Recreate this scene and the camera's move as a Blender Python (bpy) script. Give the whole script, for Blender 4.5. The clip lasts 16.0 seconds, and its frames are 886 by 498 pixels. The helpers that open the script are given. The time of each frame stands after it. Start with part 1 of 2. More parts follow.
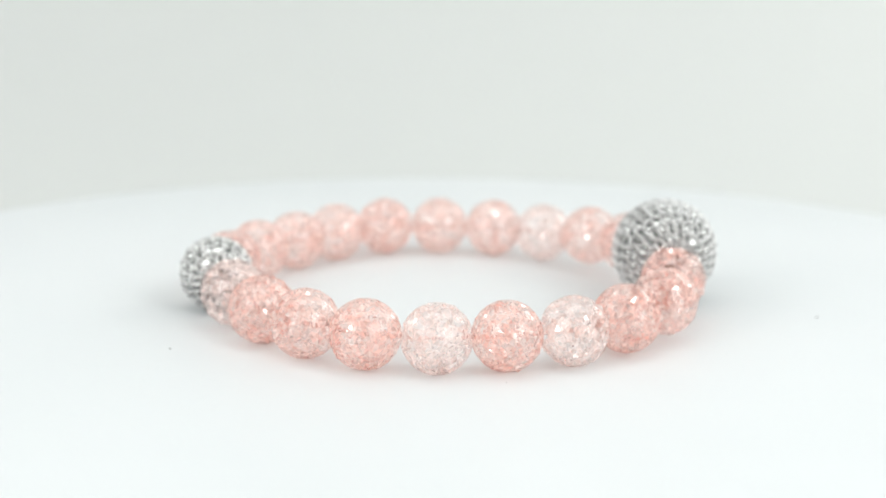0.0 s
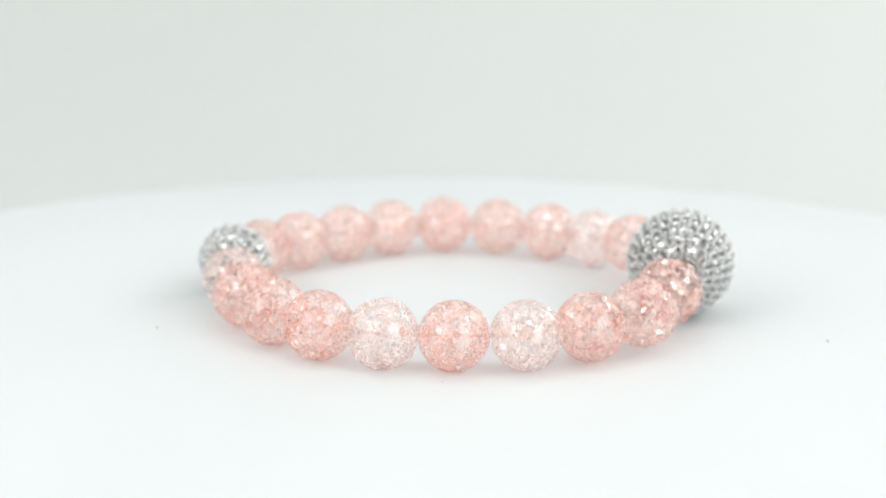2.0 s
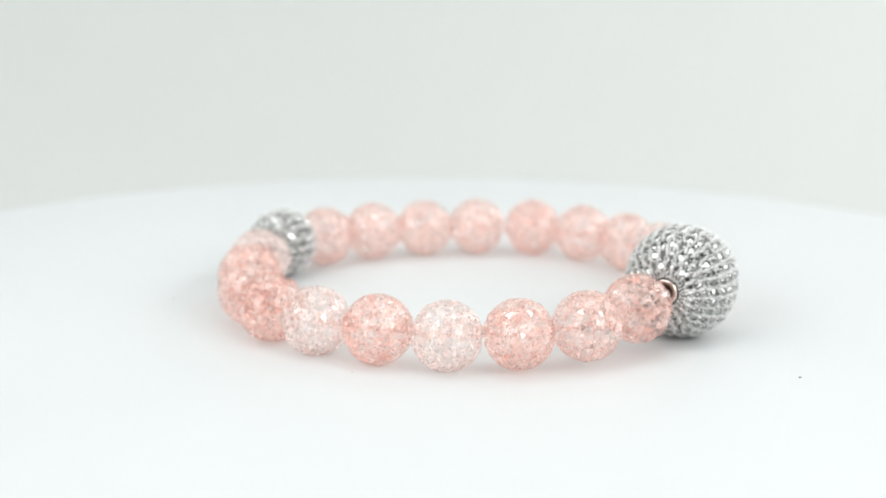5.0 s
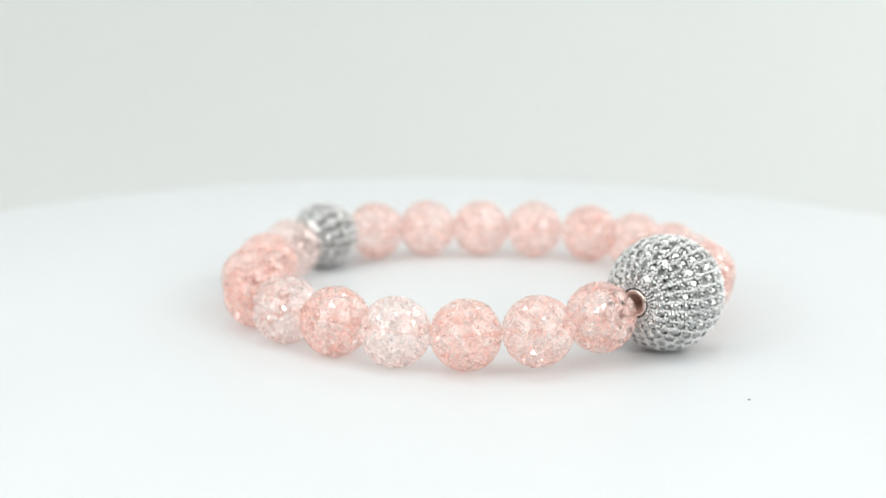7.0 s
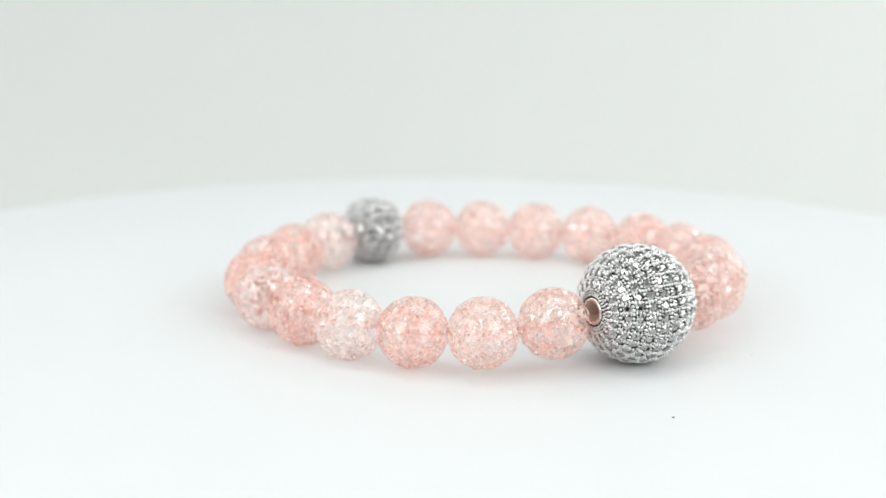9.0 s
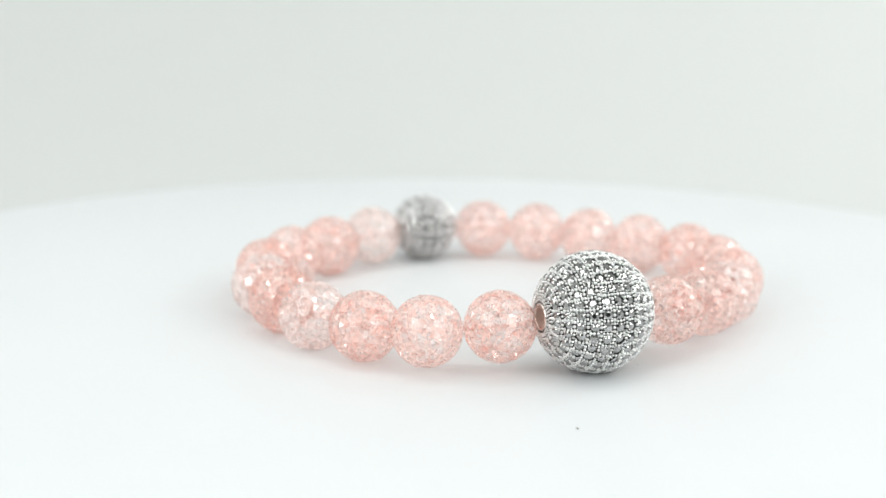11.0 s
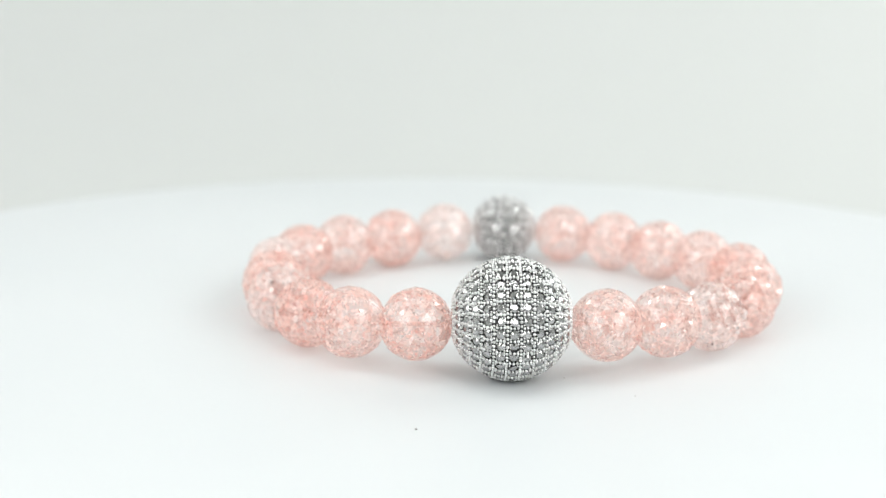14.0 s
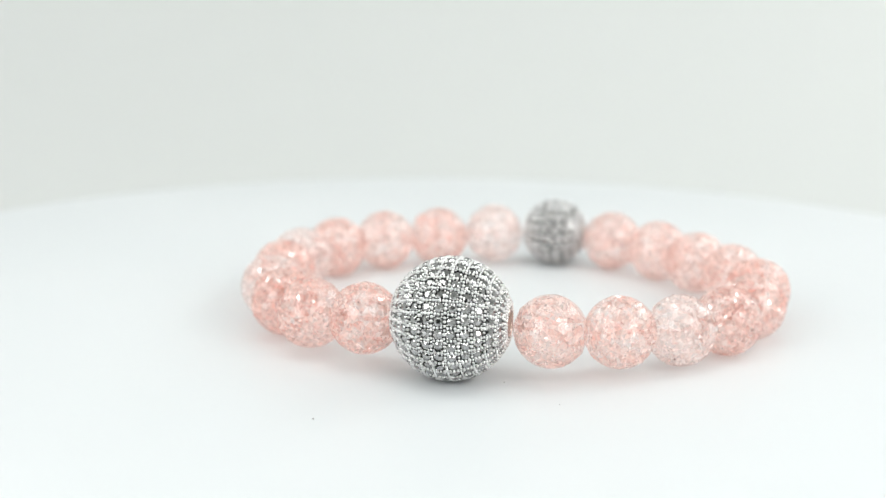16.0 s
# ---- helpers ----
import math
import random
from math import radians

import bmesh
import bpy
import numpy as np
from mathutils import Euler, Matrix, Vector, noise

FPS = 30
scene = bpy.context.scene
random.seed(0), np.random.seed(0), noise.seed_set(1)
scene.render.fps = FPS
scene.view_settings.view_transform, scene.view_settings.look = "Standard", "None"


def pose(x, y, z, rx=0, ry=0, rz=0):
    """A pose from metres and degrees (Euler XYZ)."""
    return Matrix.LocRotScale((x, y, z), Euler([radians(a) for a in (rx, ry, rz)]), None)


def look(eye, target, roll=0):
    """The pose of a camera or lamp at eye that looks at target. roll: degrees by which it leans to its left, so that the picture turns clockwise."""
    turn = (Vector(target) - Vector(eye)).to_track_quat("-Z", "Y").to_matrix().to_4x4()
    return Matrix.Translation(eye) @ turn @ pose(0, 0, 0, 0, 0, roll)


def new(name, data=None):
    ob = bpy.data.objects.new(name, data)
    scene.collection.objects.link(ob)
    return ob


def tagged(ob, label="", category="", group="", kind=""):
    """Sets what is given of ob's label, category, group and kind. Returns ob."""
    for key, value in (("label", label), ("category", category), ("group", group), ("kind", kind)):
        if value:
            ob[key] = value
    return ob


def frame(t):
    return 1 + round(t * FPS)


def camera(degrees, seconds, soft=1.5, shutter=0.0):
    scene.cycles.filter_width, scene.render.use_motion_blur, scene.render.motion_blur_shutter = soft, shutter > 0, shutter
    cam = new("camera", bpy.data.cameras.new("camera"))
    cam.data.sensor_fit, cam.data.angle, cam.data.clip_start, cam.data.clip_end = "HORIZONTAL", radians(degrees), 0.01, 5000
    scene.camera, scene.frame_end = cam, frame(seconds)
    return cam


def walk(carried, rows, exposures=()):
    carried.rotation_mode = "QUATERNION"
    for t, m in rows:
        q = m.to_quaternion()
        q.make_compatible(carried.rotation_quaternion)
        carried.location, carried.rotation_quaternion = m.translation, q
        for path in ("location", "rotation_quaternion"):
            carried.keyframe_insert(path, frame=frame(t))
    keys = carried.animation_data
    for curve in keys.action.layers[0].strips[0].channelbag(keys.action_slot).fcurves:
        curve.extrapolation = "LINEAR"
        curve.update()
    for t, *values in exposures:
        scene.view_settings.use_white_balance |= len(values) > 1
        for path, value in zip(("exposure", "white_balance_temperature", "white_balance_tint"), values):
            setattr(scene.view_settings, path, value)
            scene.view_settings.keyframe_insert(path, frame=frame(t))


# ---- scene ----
MM = 0.001

# ---- camera ----
cam = camera(31.667, 16.0, soft=1.1)
EYE = Vector((0, -191.113 * MM, 51.883 * MM))
YAW, PITCH = radians(-0.959), radians(12.806)
AIM = EYE + Vector((math.sin(YAW) * math.cos(PITCH), math.cos(YAW) * math.cos(PITCH), -math.sin(PITCH)))
cam.data.dof.use_dof = True
cam.data.dof.focus_distance = 165 * MM
cam.data.dof.aperture_fstop = 22.0
walk(cam, [(0, look(EYE, AIM, 0.773)), (16, look(EYE, AIM, 0.773))])

# ---- light: a white photo tent with lamps behind its top and sides, and added fill in front ----
world = bpy.data.worlds.new("world")
scene.world = world
world.use_nodes = True
world.node_tree.nodes["Background"].inputs[0].default_value = (0.9, 0.95, 1, 1)
world.node_tree.nodes["Background"].inputs[1].default_value = 0.05


def softbox(name, eye, target, w, h, watts, colour):
    data = bpy.data.lights.new(name, "AREA")
    data.shape, data.size, data.size_y, data.energy, data.color = "RECTANGLE", w, h, watts, colour
    ob = new(name, data)
    ob.matrix_world = look(eye, target)
    return ob


TOP = (0.975, 1.0, 0.995)
softbox("top_lamp", (0.0, -0.02, 0.54), (0, 0.0, 0), 0.64, 0.22, 1.09, TOP)
# unseen front pair, added to brighten the near sides of beads and balls
softbox("front_fill", (0.35, -0.34, 0.25), (0, 0.0, 0.01), 0.38, 0.36, 2.34, TOP)
softbox("front_fill", (-0.35, -0.34, 0.25), (0, 0.0, 0.01), 0.38, 0.36, 1.97, TOP)
softbox("right_lamp", (0.40, 0.19, 0.26), (0, 0.03, 0.04), 0.34, 0.30, 1.43, TOP)
softbox("left_lamp", (-0.40, 0.08, 0.24), (0, 0.0, 0.03), 0.30, 0.26, 0.44, TOP)
scene.view_settings.exposure = 0.0


# ---- material helpers ----
def material(name):
    mat = bpy.data.materials.new(name)
    mat.use_nodes = True
    nt = mat.node_tree
    return mat, nt, nt.nodes["Principled BSDF"]


def node(nt, kind, **values):
    n = nt.nodes.new(kind)
    for key, v in values.items():
        n.inputs[key.replace("_", " ")].default_value = v
    return n


def ramp(nt, source, stops):
    r = nt.nodes.new("ShaderNodeValToRGB")
    r.color_ramp.elements[0].position, r.color_ramp.elements[0].color = stops[0][0], (*stops[0][1], 1)
    r.color_ramp.elements[1].position, r.color_ramp.elements[1].color = stops[-1][0], (*stops[-1][1], 1)
    for pos, col in stops[1:-1]:
        r.color_ramp.elements.new(pos).color = (*col, 1)
    nt.links.new(source, r.inputs[0])
    return r.outputs[0]


def bump(nt, source, strength, distance, target):
    b = node(nt, "ShaderNodeBump", Strength=strength, Distance=distance)
    nt.links.new(source, b.inputs["Height"])
    nt.links.new(b.outputs[0], target)
    return b


def coords(nt):
    return nt.nodes.new("ShaderNodeTexCoord").outputs["Object"]


# ---- materials ----
def platter_material():
    mat, nt, b = material("white_acrylic")
    co = coords(nt)
    n1 = node(nt, "ShaderNodeTexNoise", Scale=18.0, Detail=4.0)
    n2 = node(nt, "ShaderNodeTexNoise", Scale=900.0, Detail=3.0)
    nt.links.new(co, n1.inputs["Vector"]), nt.links.new(co, n2.inputs["Vector"])
    nt.links.new(ramp(nt, n1.outputs["Fac"], [(0.3, (0.605, 0.624, 0.634)), (0.7, (0.63, 0.644, 0.654))]), b.inputs["Base Color"])
    nt.links.new(ramp(nt, n1.outputs["Fac"], [(0.3, (0.42, 0.42, 0.42)), (0.7, (0.5, 0.5, 0.5))]), b.inputs["Roughness"])
    b.inputs["Specular IOR Level"].default_value = 0.35
    bump(nt, n2.outputs["Fac"], 0.08, 0.00005, b.inputs["Normal"])
    return mat


def fabric_material(name, colour):
    mat, nt, b = material(name)
    co = coords(nt)
    n1 = node(nt, "ShaderNodeTexNoise", Scale=3.0, Detail=3.0)
    n2 = node(nt, "ShaderNodeTexNoise", Scale=700.0, Detail=2.0)
    nt.links.new(co, n1.inputs["Vector"]), nt.links.new(co, n2.inputs["Vector"])
    lo = tuple(c * 0.97 for c in colour)
    nt.links.new(ramp(nt, n1.outputs["Fac"], [(0.3, lo), (0.7, colour)]), b.inputs["Base Color"])
    b.inputs["Roughness"].default_value = 0.9
    bump(nt, n2.outputs["Fac"], 0.15, 0.0002, b.inputs["Normal"])
    return mat


def shifted_coords(nt):
    """Coordinates that differ from bead to bead, so that no two look alike."""
    info = nt.nodes.new("ShaderNodeObjectInfo")
    shift = nt.nodes.new("ShaderNodeVectorMath")
    shift.operation = "MULTIPLY_ADD"
    nt.links.new(info.outputs["Random"], shift.inputs[0])
    shift.inputs[1].default_value = (0.31, 0.17, 0.23)
    nt.links.new(coords(nt), shift.inputs[2])
    return shift.outputs[0]


def bead_material(name, deep, pale):
    """The clear polished body of a quartz bead: dye tints the light that passes, in clouds and from facet to facet."""
    mat, nt, b = material(name)
    nt.nodes.remove(b)
    co = shifted_coords(nt)
    cloud = node(nt, "ShaderNodeTexNoise", Scale=380.0, Detail=4.0)
    facets = node(nt, "ShaderNodeTexVoronoi", Scale=1100.0)
    nt.links.new(co, cloud.inputs["Vector"]), nt.links.new(co, facets.inputs["Vector"])
    split = nt.nodes.new("ShaderNodeSeparateColor")
    nt.links.new(facets.outputs["Color"], split.inputs[0])
    level = node(nt, "ShaderNodeMath")
    level.operation = "MULTIPLY_ADD"
    nt.links.new(split.outputs["Red"], level.inputs[0]), nt.links.new(cloud.outputs["Fac"], level.inputs[2])
    level.inputs[1].default_value = 0.16
    clear = nt.nodes.new("ShaderNodeBsdfTransparent")
    nt.links.new(ramp(nt, level.outputs[0], [(0.42, deep), (0.74, pale)]), clear.inputs["Color"])
    shine = node(nt, "ShaderNodeBsdfGlossy", Roughness=0.2)
    fres = nt.nodes.new("ShaderNodeLayerWeight")
    fres.inputs["Blend"].default_value = 0.3
    bump(nt, cloud.outputs["Fac"], 0.15, 0.0002, shine.inputs["Normal"])
    mix = nt.nodes.new("ShaderNodeMixShader")
    nt.links.new(ramp(nt, fres.outputs["Facing"], [(0.0, (0.05, 0.05, 0.05)), (0.6, (0.09, 0.09, 0.09)), (1.0, (0.25, 0.25, 0.25))]), mix.inputs[0])
    nt.links.new(clear.outputs[0], mix.inputs[1]), nt.links.new(shine.outputs[0], mix.inputs[2])
    nt.links.new(mix.outputs[0], nt.nodes["Material Output"].inputs["Surface"])
    return mat


def crackle_material(name, deep, mid, pale):
    """Fractured quartz: every little fracture face takes its own tint, clearness and gloss; dye pools in patches."""
    mat, nt, b = material(name)
    geo = nt.nodes.new("ShaderNodeNewGeometry")
    co = shifted_coords(nt)
    cloud = node(nt, "ShaderNodeTexNoise", Scale=420.0, Detail=4.0)
    nt.links.new(co, cloud.inputs["Vector"])
    rand = geo.outputs["Random Per Island"]
    chips = node(nt, "ShaderNodeTexVoronoi", Scale=1350.0, Randomness=1.0)
    seams = node(nt, "ShaderNodeTexVoronoi", Scale=1350.0, Randomness=1.0)
    seams.feature = "DISTANCE_TO_EDGE"
    nt.links.new(co, seams.inputs["Vector"])
    nt.links.new(co, chips.inputs["Vector"])
    chip = nt.nodes.new("ShaderNodeSeparateColor")
    nt.links.new(chips.outputs["Color"], chip.inputs[0])
    first = node(nt, "ShaderNodeMath")
    first.operation = "MULTIPLY_ADD"
    nt.links.new(chip.outputs["Red"], first.inputs[0])
    first.inputs[1].default_value = 0.22
    nt.links.new(cloud.outputs["Fac"], first.inputs[2])
    blend = node(nt, "ShaderNodeMath")
    blend.operation = "MULTIPLY_ADD"
    nt.links.new(rand, blend.inputs[0])
    blend.inputs[1].default_value = 0.38
    nt.links.new(first.outputs[0], blend.inputs[2])
    tone = ramp(nt, blend.outputs[0], [(0.5, deep), (0.72, mid), (1.0, pale)])
    # dye gathers in the seams between chips
    seam = nt.nodes.new("ShaderNodeMix")
    seam.data_type = "RGBA"
    nt.links.new(ramp(nt, seams.outputs["Distance"], [(0.0, (0.5, 0.5, 0.5)), (0.04, (0, 0, 0))]), seam.inputs["Factor"])
    nt.links.new(tone, seam.inputs["A"])
    seam.inputs["B"].default_value = (deep[0] * 0.9, deep[1] * 0.75, deep[2] * 0.75, 1)
    tone = seam.outputs["Result"]
    nt.links.new(tone, b.inputs["Base Color"])
    b.inputs["Roughness"].default_value = 0.12
    b.inputs["Specular IOR Level"].default_value = 0.8
    # every chip leans its own way
    lean = nt.nodes.new("ShaderNodeVectorMath")
    lean.operation = "MULTIPLY_ADD"
    nt.links.new(chips.outputs["Color"], lean.inputs[0])
    lean.inputs[1].default_value, lean.inputs[2].default_value = (1.1, 1.1, 1.1), (-0.55, -0.55, -0.55)
    face, facet = nt.nodes.new("ShaderNodeVectorMath"), nt.nodes.new("ShaderNodeVectorMath")
    nt.links.new(geo.outputs["Normal"], face.inputs[0]), nt.links.new(lean.outputs[0], face.inputs[1])
    facet.operation = "NORMALIZE"
    nt.links.new(face.outputs[0], facet.inputs[0])
    nt.links.new(facet.outputs[0], b.inputs["Normal"])
    milk = nt.nodes.new("ShaderNodeBsdfTranslucent")
    nt.links.new(tone, milk.inputs["Color"])
    scatter = node(nt, "ShaderNodeMixShader", Fac=0.5)
    nt.links.new(b.outputs[0], scatter.inputs[1]), nt.links.new(milk.outputs[0], scatter.inputs[2])
    clear = nt.nodes.new("ShaderNodeBsdfTransparent")
    nt.links.new(ramp(nt, blend.outputs[0], [(0.45, tuple(0.2 * c + 0.8 for c in deep)), (0.9, (1, 0.985, 0.98))]), clear.inputs["Color"])
    hop = node(nt, "ShaderNodeMath")
    hop.operation = "FRACT"
    many = node(nt, "ShaderNodeMath")
    many.operation = "MULTIPLY"
    nt.links.new(rand, many.inputs[0])
    many.inputs[1].default_value = 37.0
    nt.links.new(many.outputs[0], hop.inputs[0])
    share = node(nt, "ShaderNodeMath")
    share.operation = "MULTIPLY_ADD"
    nt.links.new(chip.outputs["Green"], share.inputs[0])
    share.inputs[1].default_value = 0.6
    half = node(nt, "ShaderNodeMath")
    half.operation = "MULTIPLY"
    nt.links.new(hop.outputs[0], half.inputs[0])
    half.inputs[1].default_value = 0.4
    nt.links.new(half.outputs[0], share.inputs[2])
    mix = nt.nodes.new("ShaderNodeMixShader")
    nt.links.new(ramp(nt, share.outputs[0], [(0.0, (0.35, 0.35, 0.35)), (1.0, (0.95, 0.95, 0.95))]), mix.inputs[0])
    nt.links.new(clear.outputs[0], mix.inputs[1]), nt.links.new(scatter.outputs[0], mix.inputs[2])
    # one face in fifteen flashes like a mirror
    flash = node(nt, "ShaderNodeBsdfGlossy", Color=(1, 0.98, 0.97, 1), Roughness=0.12)
    top = nt.nodes.new("ShaderNodeMixShader")
    nt.links.new(ramp(nt, hop.outputs[0], [(0.93, (0, 0, 0)), (0.94, (0.5, 0.5, 0.5))]), top.inputs[0])
    nt.links.new(mix.outputs[0], top.inputs[1]), nt.links.new(flash.outputs[0], top.inputs[2])
    nt.links.new(top.outputs[0], nt.nodes["Material Output"].inputs["Surface"])
    return mat


def chip_material():
    """Small crisp fracture chips that catch the light just under the skin; a few are painted dark."""
    mat, nt, b = material("fracture_chip_dark_glints")
    geo = nt.nodes.new("ShaderNodeNewGeometry")
    rand = geo.outputs["Random Per Island"]
    # darkest stops paint in dark internal reflections, the rest is white to pink quartz
    nt.links.new(ramp(nt, rand, [(0.0, (0.22, 0.17, 0.17)), (0.05, (0.40, 0.30, 0.29)), (0.07, (1.0, 0.80, 0.76)), (0.4, (1.0, 0.92, 0.90)), (1.0, (1.0, 0.985, 0.98))]), b.inputs["Base Color"])
    nt.links.new(ramp(nt, rand, [(0.75, (0, 0, 0)), (0.8, (0.7, 0.7, 0.7))]), b.inputs["Metallic"])
    b.inputs["Roughness"].default_value = 0.26
    return mat


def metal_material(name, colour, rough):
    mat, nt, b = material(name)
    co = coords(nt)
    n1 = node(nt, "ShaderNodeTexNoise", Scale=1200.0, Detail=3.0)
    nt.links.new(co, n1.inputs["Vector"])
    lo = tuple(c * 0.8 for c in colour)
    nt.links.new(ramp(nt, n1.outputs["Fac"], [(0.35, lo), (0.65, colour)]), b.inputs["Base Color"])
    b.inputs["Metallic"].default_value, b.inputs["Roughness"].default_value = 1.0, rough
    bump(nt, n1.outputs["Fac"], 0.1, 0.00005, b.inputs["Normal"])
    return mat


def stone_material():
    """Clear zirconia over a seat painted dark with gap shade: mirror-like facets over clear depth."""
    mat, nt, b = material("clear_zirconia")
    b.inputs["Base Color"].default_value = (0.93, 0.94, 0.95, 1)
    b.inputs["Transmission Weight"].default_value = 1.0
    b.inputs["IOR"].default_value, b.inputs["Roughness"].default_value = 2.1, 0.0
    flash = node(nt, "ShaderNodeBsdfGlossy", Color=(0.74, 0.73, 0.72, 1), Roughness=0.1)
    mix = node(nt, "ShaderNodeMixShader", Fac=0.48)
    nt.links.new(b.outputs[0], mix.inputs[1]), nt.links.new(flash.outputs[0], mix.inputs[2])
    nt.links.new(mix.outputs[0], nt.nodes["Material Output"].inputs["Surface"])
    return mat


def cord_material():
    mat, nt, b = material("clear_elastic_cord")
    b.inputs["Base Color"].default_value, b.inputs["Roughness"].default_value = (0.99, 0.55, 0.48, 1), 0.2
    clear = node(nt, "ShaderNodeBsdfTransparent", Color=(1, 0.97, 0.96, 1))
    mix = node(nt, "ShaderNodeMixShader", Fac=0.12)
    nt.links.new(clear.outputs[0], mix.inputs[1]), nt.links.new(b.outputs[0], mix.inputs[2])
    nt.links.new(mix.outputs[0], nt.nodes["Material Output"].inputs["Surface"])
    return mat


def plain_material(name, colour, rough):
    mat, nt, b = material(name)
    b.inputs["Base Color"].default_value, b.inputs["Roughness"].default_value = (*colour, 1), rough
    return mat


ACRYLIC = platter_material()
TENT = fabric_material("white_tent_fabric", (0.572, 0.582, 0.570))
DARK_ROOM = fabric_material("dim_room_wall", (0.10, 0.10, 0.10))
DEEP = crackle_material("coral_crackle", (1.0, 0.69, 0.63), (1.0, 0.82, 0.77), (1.0, 0.95, 0.93))
MEDIUM = crackle_material("pink_crackle", (1.0, 0.76, 0.71), (1.0, 0.88, 0.84), (1.0, 0.97, 0.955))
PALE = crackle_material("pale_crackle", (1.0, 0.85, 0.80), (1.0, 0.93, 0.91), (1.0, 0.985, 0.98))
DEEP_BEAD = bead_material("coral_polished_quartz", (1.0, 0.85, 0.815), (1.0, 0.945, 0.93))
MEDIUM_BEAD = bead_material("pink_polished_quartz", (1.0, 0.865, 0.835), (1.0, 0.945, 0.93))
PALE_BEAD = bead_material("pale_polished_quartz", (1.0, 0.92, 0.90), (1.0, 0.965, 0.957))
CHIP = chip_material()
SILVER = metal_material("rhodium_silver", (0.86, 0.85, 0.845), 0.3)
# silver ball coloured near-black: shade between grains and stones is painted in
SHADED_SEAT = metal_material("shaded_setting_metal", (0.10, 0.098, 0.097), 0.3)
COLLAR = metal_material("polished_collar_metal", (0.80, 0.74, 0.70), 0.25)
BORE = plain_material("brownish_bore_metal", (0.42, 0.30, 0.25), 0.5)
STONE = stone_material()
CORD = cord_material()
DUST = plain_material("grey_dust", (0.38, 0.37, 0.36), 0.8)
BASE = plain_material("white_base_plastic", (0.7, 0.7, 0.7), 0.5)


# ---- mesh helpers ----
def mesh_of(name, bm, mat, smooth=True):
    me = bpy.data.meshes.new(name)
    bm.to_mesh(me)
    bm.free()
    me.materials.append(mat)
    for poly in me.polygons:
        poly.use_smooth = smooth
    return me


def attach(name, me, parent=None, m=None, label=""):
    ob = new(name, me)
    ob.parent = parent
    if m is not None:
        ob.matrix_basis = m
    return tagged(ob, label)


def part(name, bm, mat, parent, label="", smooth=True, m=None):
    return attach(name, mesh_of(name, bm, mat, smooth), parent, m, label)


def revolve(profile, steps, closed=False, axis="Z"):
    """A lathe form: profile of (radius, height) turned about z, or about x."""
    bm = bmesh.new()
    rings = []
    for r, h in profile:
        if r < 1e-9:
            rings.append([bm.verts.new((0, 0, h))])
        else:
            rings.append([bm.verts.new((r * math.cos(a), r * math.sin(a), h)) for a in (2 * math.pi * k / steps for k in range(steps))])
    pairs = list(zip(rings, rings[1:])) + ([(rings[-1], rings[0])] if closed else [])
    for p, q in pairs:
        for k in range(steps):
            j = (k + 1) % steps
            if len(p) == 1:
                bm.faces.new((p[0], q[j], q[k]))
            elif len(q) == 1:
                bm.faces.new((p[k], p[j], q[0]))
            else:
                bm.faces.new((p[k], p[j], q[j], q[k]))
    if axis == "X":
        bmesh.ops.rotate(bm, verts=bm.verts, matrix=Matrix.Rotation(math.pi / 2, 3, "Y"))
    bmesh.ops.recalc_face_normals(bm, faces=bm.faces)
    return bm


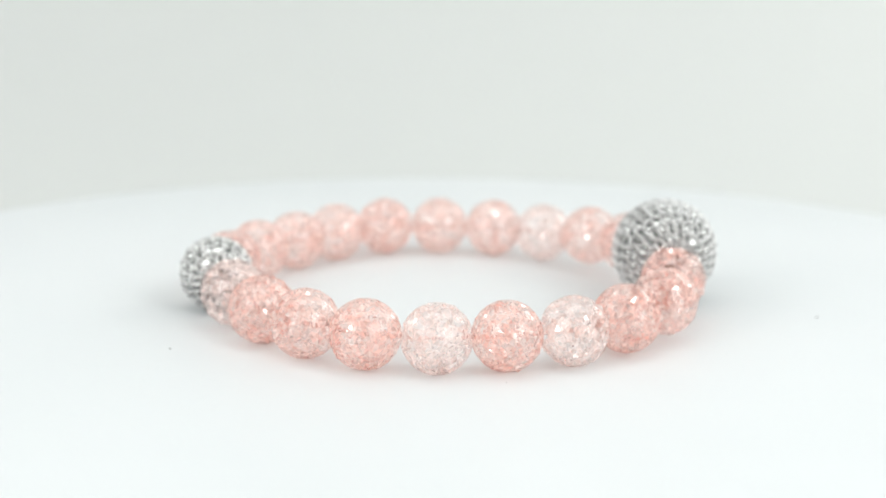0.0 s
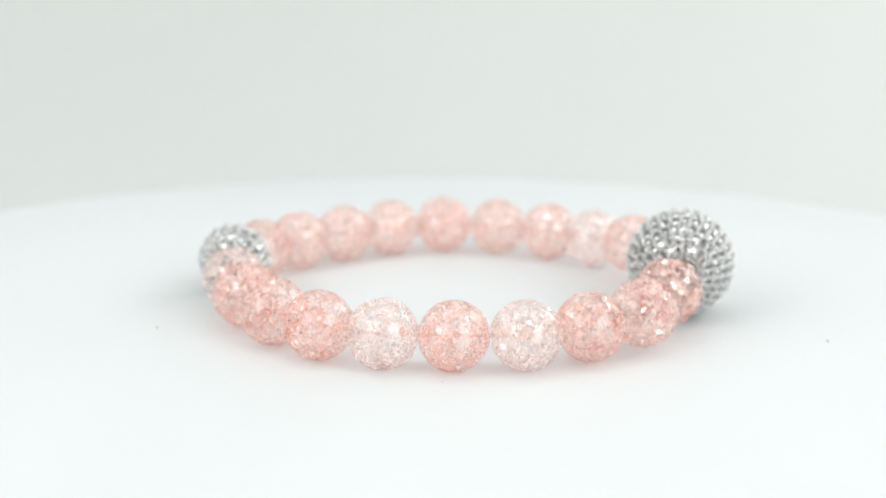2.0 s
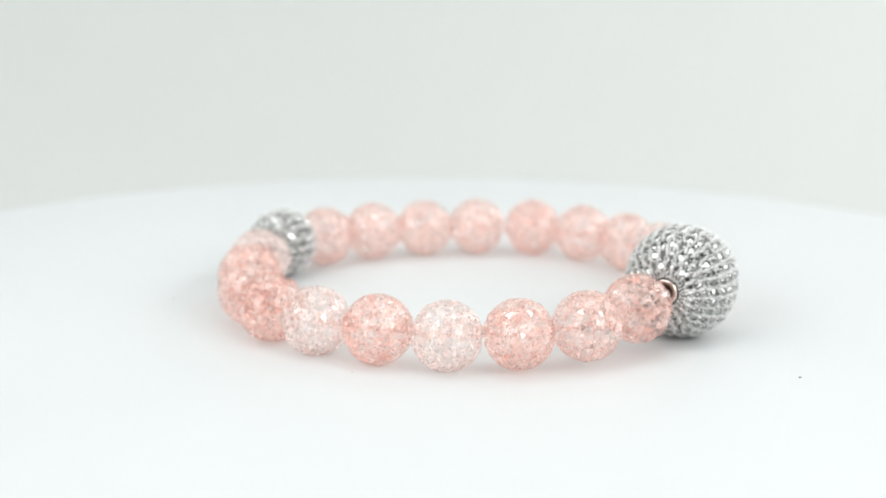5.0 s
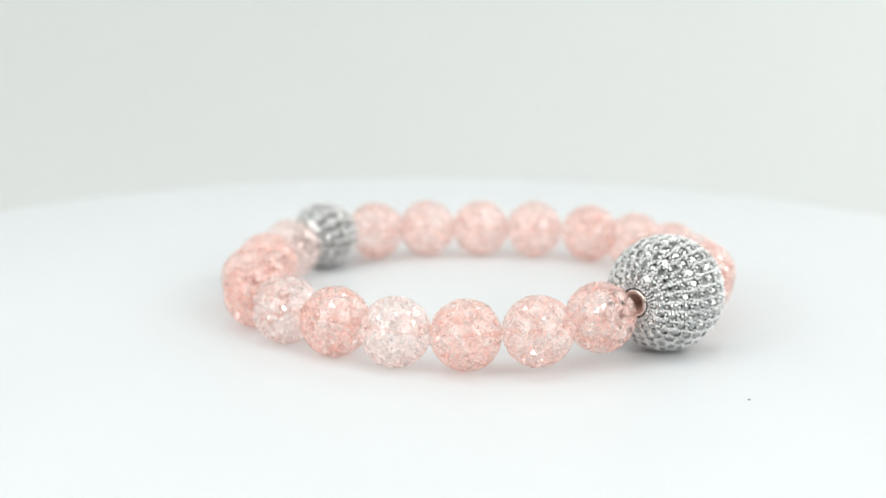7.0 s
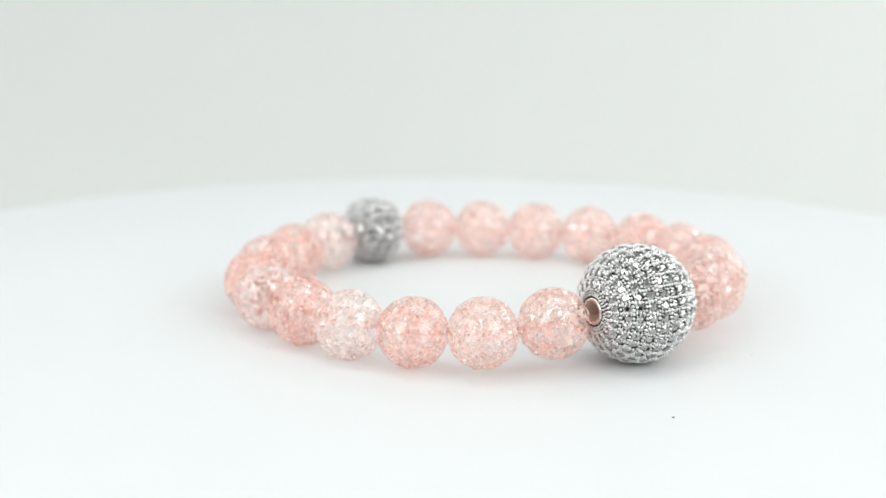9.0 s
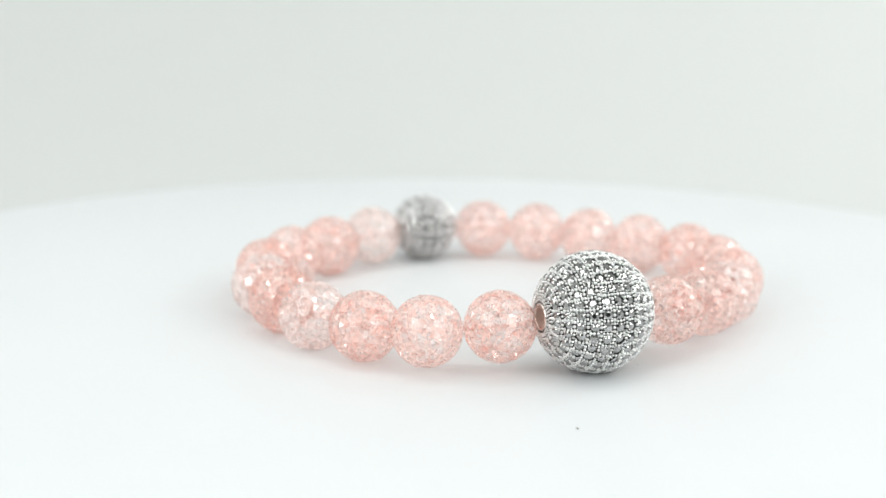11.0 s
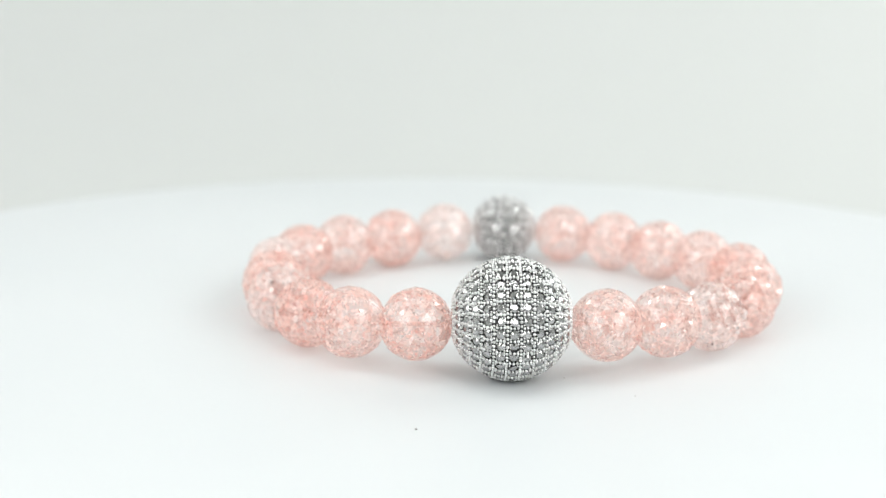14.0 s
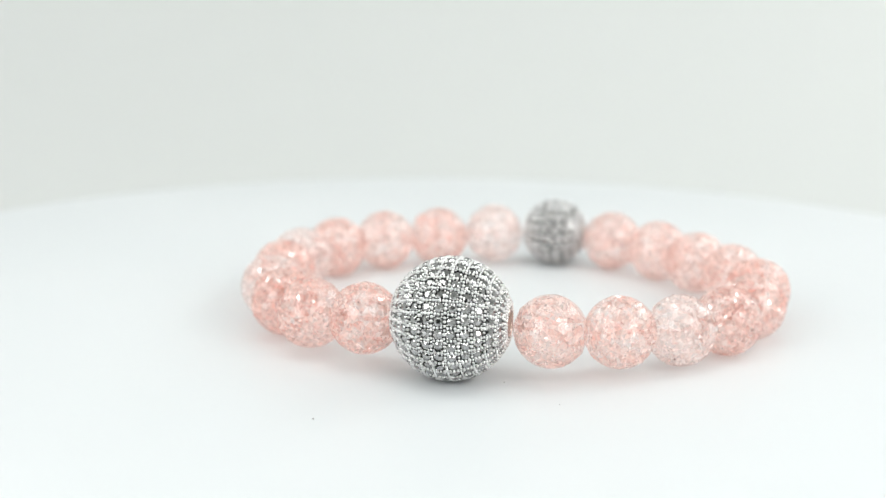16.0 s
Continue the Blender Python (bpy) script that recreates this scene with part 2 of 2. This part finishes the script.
# ---- the tent ----
def tent():
    x, back, front, low, high, r = 0.42, 0.46, -0.50, -0.034, 0.56, 0.34
    prof = [(front, low)]
    prof += [(back - r + r * math.sin(a), low + r - r * math.cos(a)) for a in (math.pi / 2 * k / 60 for k in range(61))]
    prof.append((back, high))
    n = len(prof)
    shell = prof + [(y + 0.003, z - 0.003) for y, z in reversed(prof)]
    bm = bmesh.new()
    cols = [[bm.verts.new((-x + 2 * x * k / 24, y, z)) for y, z in shell] for k in range(25)]
    for p, q in zip(cols, cols[1:]):
        for i in range(len(shell)):
            j = (i + 1) % len(shell)
            bm.faces.new((p[i], p[j], q[j], q[i]))
    bm.faces.new(cols[0]), bm.faces.new(cols[-1])
    bmesh.ops.recalc_face_normals(bm, faces=bm.faces)
    ob = attach("backdrop", mesh_of("backdrop", bm, TENT, False))
    tagged(ob, "seamless white fabric sweep of a photo tent", "backdrop", kind="structure")

    def slab(name, label, lo, hi, mat):
        b = bmesh.new()
        bmesh.ops.create_cube(b, size=1)
        bmesh.ops.scale(b, vec=Vector(hi) - Vector(lo), verts=b.verts)
        bmesh.ops.translate(b, vec=(Vector(hi) + Vector(lo)) / 2, verts=b.verts)
        o = attach(name, mesh_of(name, b, mat, False))
        tagged(o, label, "tent wall" if "wall" in name else "ceiling", kind="structure")

    slab("wall_left", "plain white fabric side of a photo tent", (-x - 0.006, front, low), (-x - 0.001, back, high), TENT)
    slab("wall_right", "plain white fabric side of a photo tent", (x + 0.001, front, low), (x + 0.006, back, high), TENT)
    gap, lintel = 0.14, 0.26
    slab("wall_front_1", "plain white fabric beside the open front of a photo tent", (-x, front - 0.01, low), (-gap, front - 0.004, high), TENT)
    slab("wall_front_2", "plain white fabric beside the open front of a photo tent", (gap, front - 0.01, low), (x, front - 0.004, high), TENT)
    slab("wall_front_3", "plain white fabric above the open front of a photo tent", (-gap, front - 0.01, lintel), (gap, front - 0.004, high), TENT)
    slab("wall_room", "dim grey wall of the room before the tent", (-1.2, front - 0.41, -0.5), (1.2, front - 0.40, 1.2), DARK_ROOM)
    slab("ceiling", "plain white fabric top of a photo tent", (-x, front, high + 0.002), (x, back, high + 0.007), TENT)


# ---- the turntable ----
def turntable():
    thing = new("turntable")
    tagged(thing, "round white acrylic display turntable, slowly turning", "turntable")
    thing.location = (0, 0, -0.032)
    R, e = 98.6 * MM, 1.5 * MM
    prof = [(0, 0), (60 * MM, 0), (R - e, 0)]
    prof += [(R - e + e * math.sin(a), -e + e * math.cos(a)) for a in (math.pi / 2 * k / 6 for k in range(1, 7))]
    prof += [(R, -5 * MM), (R - 1 * MM, -6 * MM), (0, -6 * MM)]
    platter = part("platter", revolve(prof, 180), ACRYLIC, thing, "white satin acrylic disc")
    platter.matrix_basis = pose(0, 0, 0.032)
    base = [(0, 25 * MM), (74 * MM, 25 * MM), (76 * MM, 23 * MM), (78 * MM, 2 * MM), (76 * MM, 0), (0, 0)]
    part("base", revolve(base, 96), BASE, thing, "white plastic drum base")
    return thing, platter


# ---- the bracelet ----
# bead centres round the ring at the start, in millimetres
RING = [
    (25.57, 8.4, 6.82), (25.44, -2.17, 5.54), (23.49, -9.95, 4.81), (18.42, -16.12, 4.27), (12.11, -21.13, 4.03), (4.47, -23.85, 4.0),
    (-3.31, -25.37, 4.01), (-11.32, -24.13, 4.0), (-18.42, -20.09, 4.0), (-24.04, -14.25, 4.02), (-28.45, -7.51, 4.32), (-31.89, 0.66, 4.66),
    (-31.44, 9.36, 4.24), (-28.7, 16.78, 4.12), (-24.29, 23.32, 4.06), (-19.16, 29.31, 4.05), (-12.39, 34.01, 4.0), (-4.36, 35.03, 4.0),
    (3.59, 33.86, 4.13), (10.8, 30.19, 4.34), (17.14, 24.97, 5.11), (21.97, 18.56, 5.66)]
LARGE, SMALL = 0, 11
DEEP_BEADS, PALE_BEADS = {1, 3, 5, 7, 9, 16}, {4, 6, 10, 19}
BEAD, HOLE = 4.06 * MM, 0.55 * MM


def quartz_bead_mesh(mat):
    """A polished sphere drilled through along x."""
    n, a0 = 40, math.asin(HOLE / BEAD)
    prof = [(BEAD * math.sin(a), BEAD * math.cos(a)) for a in (a0 + (math.pi - 2 * a0) * k / n for k in range(n + 1))]
    return mesh_of("quartz_bead", revolve(prof, 64, axis="X"), mat)


def crackle_mesh(seed, mat):
    """The fractured inside of a bead: a broken shell of fracture faces under the polish,
    cracks that run inwards and crisp white chips, all round the drill hole."""
    rnd = random.Random(seed)
    verts, faces = [], []

    def gauss():
        return Vector((rnd.gauss(0, 1), rnd.gauss(0, 1), rnd.gauss(0, 1)))

    def inside(p):
        return p * (0.99 * BEAD / p.length) if p.length > 0.99 * BEAD else p

    ball = bmesh.new()
    bmesh.ops.create_icosphere(ball, subdivisions=4, radius=1)
    for v in ball.verts:
        n = v.co.normalized()
        r = 0.990 - 0.05 * noise.cell(n * 8 + Vector((seed, 0, 0))) - 0.04 * rnd.random()
        v.co = (n + gauss() * 0.02).normalized() * r * BEAD
    for f in ball.faces:
        c = f.calc_center_median()
        whole = 0.56 + 0.8 * noise.noise(c / BEAD * 3.2 + Vector((0, 3.7 * seed, 0)))
        if math.hypot(c.y, c.z) > HOLE * 1.1 and rnd.random() < whole:
            base = len(verts)
            verts.extend(v.co.copy() for v in f.verts)
            faces.append((base, base + 1, base + 2))
    ball.free()
    for _ in range(110):  # dyed cracks that run inwards from the skin
        n = gauss().normalized()
        if math.hypot(n.y, n.z) < 0.2:
            continue
        c = n * rnd.uniform(0.78, 0.93) * BEAD
        u = (gauss().cross(n).normalized() + 0.2 * gauss()).normalized()
        v = u.orthogonal().normalized()
        w = u.cross(v)
        size, base, count = rnd.uniform(0.2, 0.5) * MM, len(verts), rnd.choice((4, 5, 6))
        for k in range(count):
            a = 2 * math.pi * (k + rnd.uniform(-0.3, 0.3)) / count
            verts.append(inside(c + (v * math.cos(a) + w * math.sin(a)) * size * rnd.uniform(0.5, 1.1)))
        faces.append(tuple(range(base, base + count)))
    loose = len(faces)
    for _ in range(520):
        n = gauss().normalized()
        patch = noise.noise(n * 2.6 + Vector((0, 0, 5.1 * seed)))
        if math.hypot(n.y, n.z) < 0.22 or rnd.random() > 0.6 + 1.6 * patch:
            continue
        c = n * rnd.uniform(0.88, 0.98) * BEAD
        u = (n + 0.8 * gauss()).normalized()
        v = u.orthogonal().normalized()
        w = u.cross(v)
        size = rnd.choice((0.07, 0.08, 0.10, 0.13, 0.16, 0.22)) * MM
        turn, base, count = rnd.uniform(0, 6), len(verts), rnd.choice((3, 4, 5))
        for k in range(count):
            a = turn + k * rnd.uniform(1.2, 1.7)
            verts.append(inside(c + (v * math.cos(a) + w * math.sin(a)) * size * rnd.uniform(0.5, 1.2)))
        faces.append(tuple(range(base, base + count)))
    me = bpy.data.meshes.new("crackle")
    me.from_pydata(verts, [], faces)
    me.materials.append(mat), me.materials.append(CHIP)
    for poly in me.polygons[loose:]:
        poly.material_index = 1
    return me


def gem_mesh(size):
    """A small round brilliant, table up z, girdle at z = 0."""
    bm = bmesh.new()
    n = 8

    def ring(r, z, off):
        return [bm.verts.new((r * math.cos(2 * math.pi * (k + off) / n), r * math.sin(2 * math.pi * (k + off) / n), z)) for k in range(n)]
    table, girdle = ring(0.24 * size, 0.18 * size, 0.0), ring(0.5 * size, 0.0, 0.5)
    tip = bm.verts.new((0, 0, -0.42 * size))
    bm.faces.new(table)
    for k in range(n):
        j = (k + 1) % n
        bm.faces.new((table[k], girdle[k], table[j]))
        bm.faces.new((girdle[k], girdle[j], table[j]))
        bm.faces.new((girdle[j], girdle[k], tip))
    bmesh.ops.recalc_face_normals(bm, faces=bm.faces)
    return mesh_of("stone", bm, STONE, False)


def pave_bead(bracelet, name, label, m, radius, rings, pitch, collar):
    """A metal ball drilled along x, covered with rings of round stones between lines of tiny grains."""
    rnd = random.Random(int(radius * 1e6))
    R, hole = radius - 0.26 * MM, collar
    n, a0 = 36, math.asin(hole / R)
    prof = [(R * math.sin(a), R * math.cos(a)) for a in (a0 + (math.pi - 2 * a0) * k / n for k in range(n + 1))]
    h = R * math.cos(a0)
    prof += [(hole * 0.97, -h + 0.3 * MM), (hole * 0.97, h - 0.3 * MM)]
    ball = part(name, revolve(prof, 72, closed=True, axis="X"), SHADED_SEAT, bracelet, label, m=m)
    lip = [(0.84, -0.05), (0.90, 0.05), (1.04, 0.04), (1.12, -0.06), (1.13, -0.22), (0.84, -0.25)]
    for side in (-1, 1):
        bm = revolve([(hole * r, side * d * MM) for r, d in lip], 48, True, "X")
        part("collar", bm, COLLAR, ball, "polished metal rim of the string hole", m=pose(side * (h + 0.12 * MM), 0, 0))
    bore = [(hole * 0.82, -h - 0.05 * MM), (hole * 0.78, 0), (hole * 0.82, h + 0.05 * MM), (hole * 0.74, h), (hole * 0.70, 0), (hole * 0.74, -h)]
    part("bore", revolve(bore, 32, True, "X"), BORE, ball, "brownish lining of the string hole")
    gem = gem_mesh(pitch * 0.76)
    seed = bmesh.new()
    bmesh.ops.create_icosphere(seed, subdivisions=1, radius=1)
    pts, tris = [v.co.copy() for v in seed.verts], [[v.index for v in f.verts] for f in seed.faces]
    seed.free()
    verts, faces = [], []

    def place(lat, lon, r):
        return Vector((r * math.sin(lat), r * math.cos(lat) * math.cos(lon), r * math.cos(lat) * math.sin(lon)))

    def grain(lat, lon, s, lift=0.15):
        c = place(lat, lon, R + lift * MM) + Vector((rnd.gauss(0, 1), rnd.gauss(0, 1), rnd.gauss(0, 1))) * 0.018 * MM
        s *= rnd.uniform(0.85, 1.2) * MM
        base = len(verts)
        verts.extend(c + p * s for p in pts)
        faces.extend([base + i for i in t] for t in tris)

    step = pitch / R
    half = (rings - 1) / 2
    for i in range(rings):
        lat = (i - half) * step
        # straight lines of stones across the middle, fewer stones a ring towards the holes
        count = max(6, round(2 * math.pi * R * math.cos(max(0.0, abs(lat) - 1.6 * step)) / pitch))
        for k in range(count):
            lon = 2 * math.pi * k / count
            out = place(lat + rnd.gauss(0, 0.006), lon + rnd.gauss(0, 0.006), 1)
            turn = out.to_track_quat("Z", "Y").to_matrix().to_4x4()
            tip = pose(0, 0, 0, rnd.gauss(0, 7), rnd.gauss(0, 7), rnd.uniform(0, 45))
            attach("stone", gem, ball, Matrix.Translation(out * (R + 0.06 * MM)) @ turn @ tip)
            # a row of grains between one stone and the next
            for f in (-0.27, 0.0, 0.27):
                grain(lat + f * step, lon + math.pi / count, 0.2, 0.14)
            # four prongs that hold the stone
            for p, q in ((-1, -1), (-1, 1), (1, -1), (1, 1)):
                grain(lat + p * 0.29 * step, lon + q * 0.58 * math.pi / count, 0.105, 0.17)
    for i in range(rings + 1):
        lat = (i - half - 0.5) * step
        count = round(2 * math.pi * R * math.cos(lat) / (pitch / 3.2))
        for k in range(count):
            grain(lat, 2 * math.pi * k / count, 0.2, 0.15)
    last = (half + 0.5) * step + 0.2 * MM / R
    left = math.acos(min(1.0, 1.13 * hole / R)) - last - 0.02
    lines = max(0, round(left * R / (0.33 * MM)))
    for f in range(lines):
        lat = last + (f + 0.5) * left / lines
        count = round(2 * math.pi * R * math.cos(lat) / (0.36 * MM))
        for k in range(count):
            grain(lat, 2 * math.pi * (k + 0.5 * f) / count, 0.17), grain(-lat, 2 * math.pi * (k + 0.5 * f) / count, 0.17)
    me = bpy.data.meshes.new("grain_setting")
    me.from_pydata(verts, [], faces)
    me.materials.append(SILVER)
    for poly in me.polygons:
        poly.use_smooth = True
    ob = attach("grain_setting", me, ball, None, "rows of tiny silver prong grains")
    tagged(ob, kind="stuff")
    return ball


def bracelet_thing():
    thing = new("bracelet")
    tagged(thing, "stretch bracelet of pink crackle quartz beads and two pave balls", "bracelet")
    spots = [Vector((x, y, max(z, 4.065))) * MM for x, y, z in RING]
    n = len(spots)
    kinds = (("deep", DEEP, DEEP_BEAD), ("medium", MEDIUM, MEDIUM_BEAD), ("pale", PALE, PALE_BEAD))
    inner = {k: [crackle_mesh(10 * j + s, mat) for s in range(3)] for j, (k, mat, _) in enumerate(kinds)}
    outer = {k: quartz_bead_mesh(mat) for k, _, mat in kinds}
    labels = {"deep": "coral pink crackle quartz bead", "medium": "light pink crackle quartz bead", "pale": "nearly colourless crackle quartz bead"}
    rnd = random.Random(7)
    for i, c in enumerate(spots):
        along = (spots[(i + 1) % n] - spots[i - 1]).normalized()
        turn = along.to_track_quat("X", "Z").to_matrix().to_4x4()
        m = Matrix.Translation(c) @ turn
        if i == LARGE:
            pave_bead(thing, "large_pave_bead", "large silver ball paved with clear stones", m, 6.80 * MM, 11, 1.42 * MM, 1.4 * MM)
        elif i == SMALL:
            pave_bead(thing, "small_pave_bead", "small silver ball paved with clear stones", m, 4.66 * MM, 7, 1.42 * MM, 1.2 * MM)
        else:
            kind = "deep" if i in DEEP_BEADS else "pale" if i in PALE_BEADS else "medium"
            m = m @ pose(0, 0, 0, rnd.uniform(0, 360))
            bead = attach("quartz_bead", outer[kind], thing, m, labels[kind])
            attach("crackle", inner[kind][i % 3], bead, None, "sparkling fractured inside of the bead")
    # the cord through all beads
    bm = bmesh.new()
    rings = []
    for i, c in enumerate(spots):
        along = (spots[(i + 1) % n] - spots[i - 1]).normalized()
        u = along.cross(Vector((0, 0, 1))).normalized()
        v = u.cross(along)
        rings.append([bm.verts.new(c + (u * math.cos(a) + v * math.sin(a)) * 0.25 * MM) for a in (2 * math.pi * k / 10 for k in range(10))])
    for i in range(n):
        p, q = rings[i], rings[(i + 1) % n]
        for k in range(10):
            bm.faces.new((p[k], p[(k + 1) % 10], q[(k + 1) % 10], q[k]))
    bmesh.ops.recalc_face_normals(bm, faces=bm.faces)
    part("cord", bm, CORD, thing, "thin clear elastic cord")
    return thing


# ---- dust on the platter: place and length in millimetres ----
SPECKS = [(44.35, 1.2, 0.44), (-34.4, -17.8, 0.44), (29.25, 22.22, 0.2), (24.45, 14.29, 0.26), (-3.8, -28.85, 0.16), (4.37, -28.2, 0.2), (-8.87, 37.47, 0.22)]


def dust():
    made = []
    for i, (x, y, size) in enumerate(SPECKS):
        rnd = random.Random(i)
        bm = bmesh.new()
        bmesh.ops.create_icosphere(bm, subdivisions=1, radius=0.5 * size * MM)
        for v in bm.verts:
            v.co *= rnd.uniform(0.6, 1.25)
            v.co.y *= 0.6
            v.co.z *= 0.5
        bmesh.ops.rotate(bm, verts=bm.verts, matrix=Matrix.Rotation(rnd.uniform(0, 3), 3, "Z"))
        bmesh.ops.translate(bm, verts=bm.verts, vec=(x * MM, y * MM, -min(v.co.z for v in bm.verts) - 0.01 * MM))
        ob = attach("dust_speck", mesh_of("dust_speck", bm, DUST, False))
        tagged(ob, "tiny dark grey dust speck lying on the platter", "dust", "dust on the platter")
        made.append(ob)
    return made


tent()
TABLE, PLATTER = turntable()
BRACELET = bracelet_thing()
DUST_SPECKS = dust()


def motions():
    """Platter, bracelet and dust turn together about the upright axis."""
    for thing, z in [(PLATTER, 0.032), (BRACELET, 0)] + [(d, 0) for d in DUST_SPECKS]:
        walk(thing, [(t, pose(0, 0, z, 0, 0, -(6.9875 * t - 0.0025 * t * (t - 16)))) for t in range(17)])


motions()
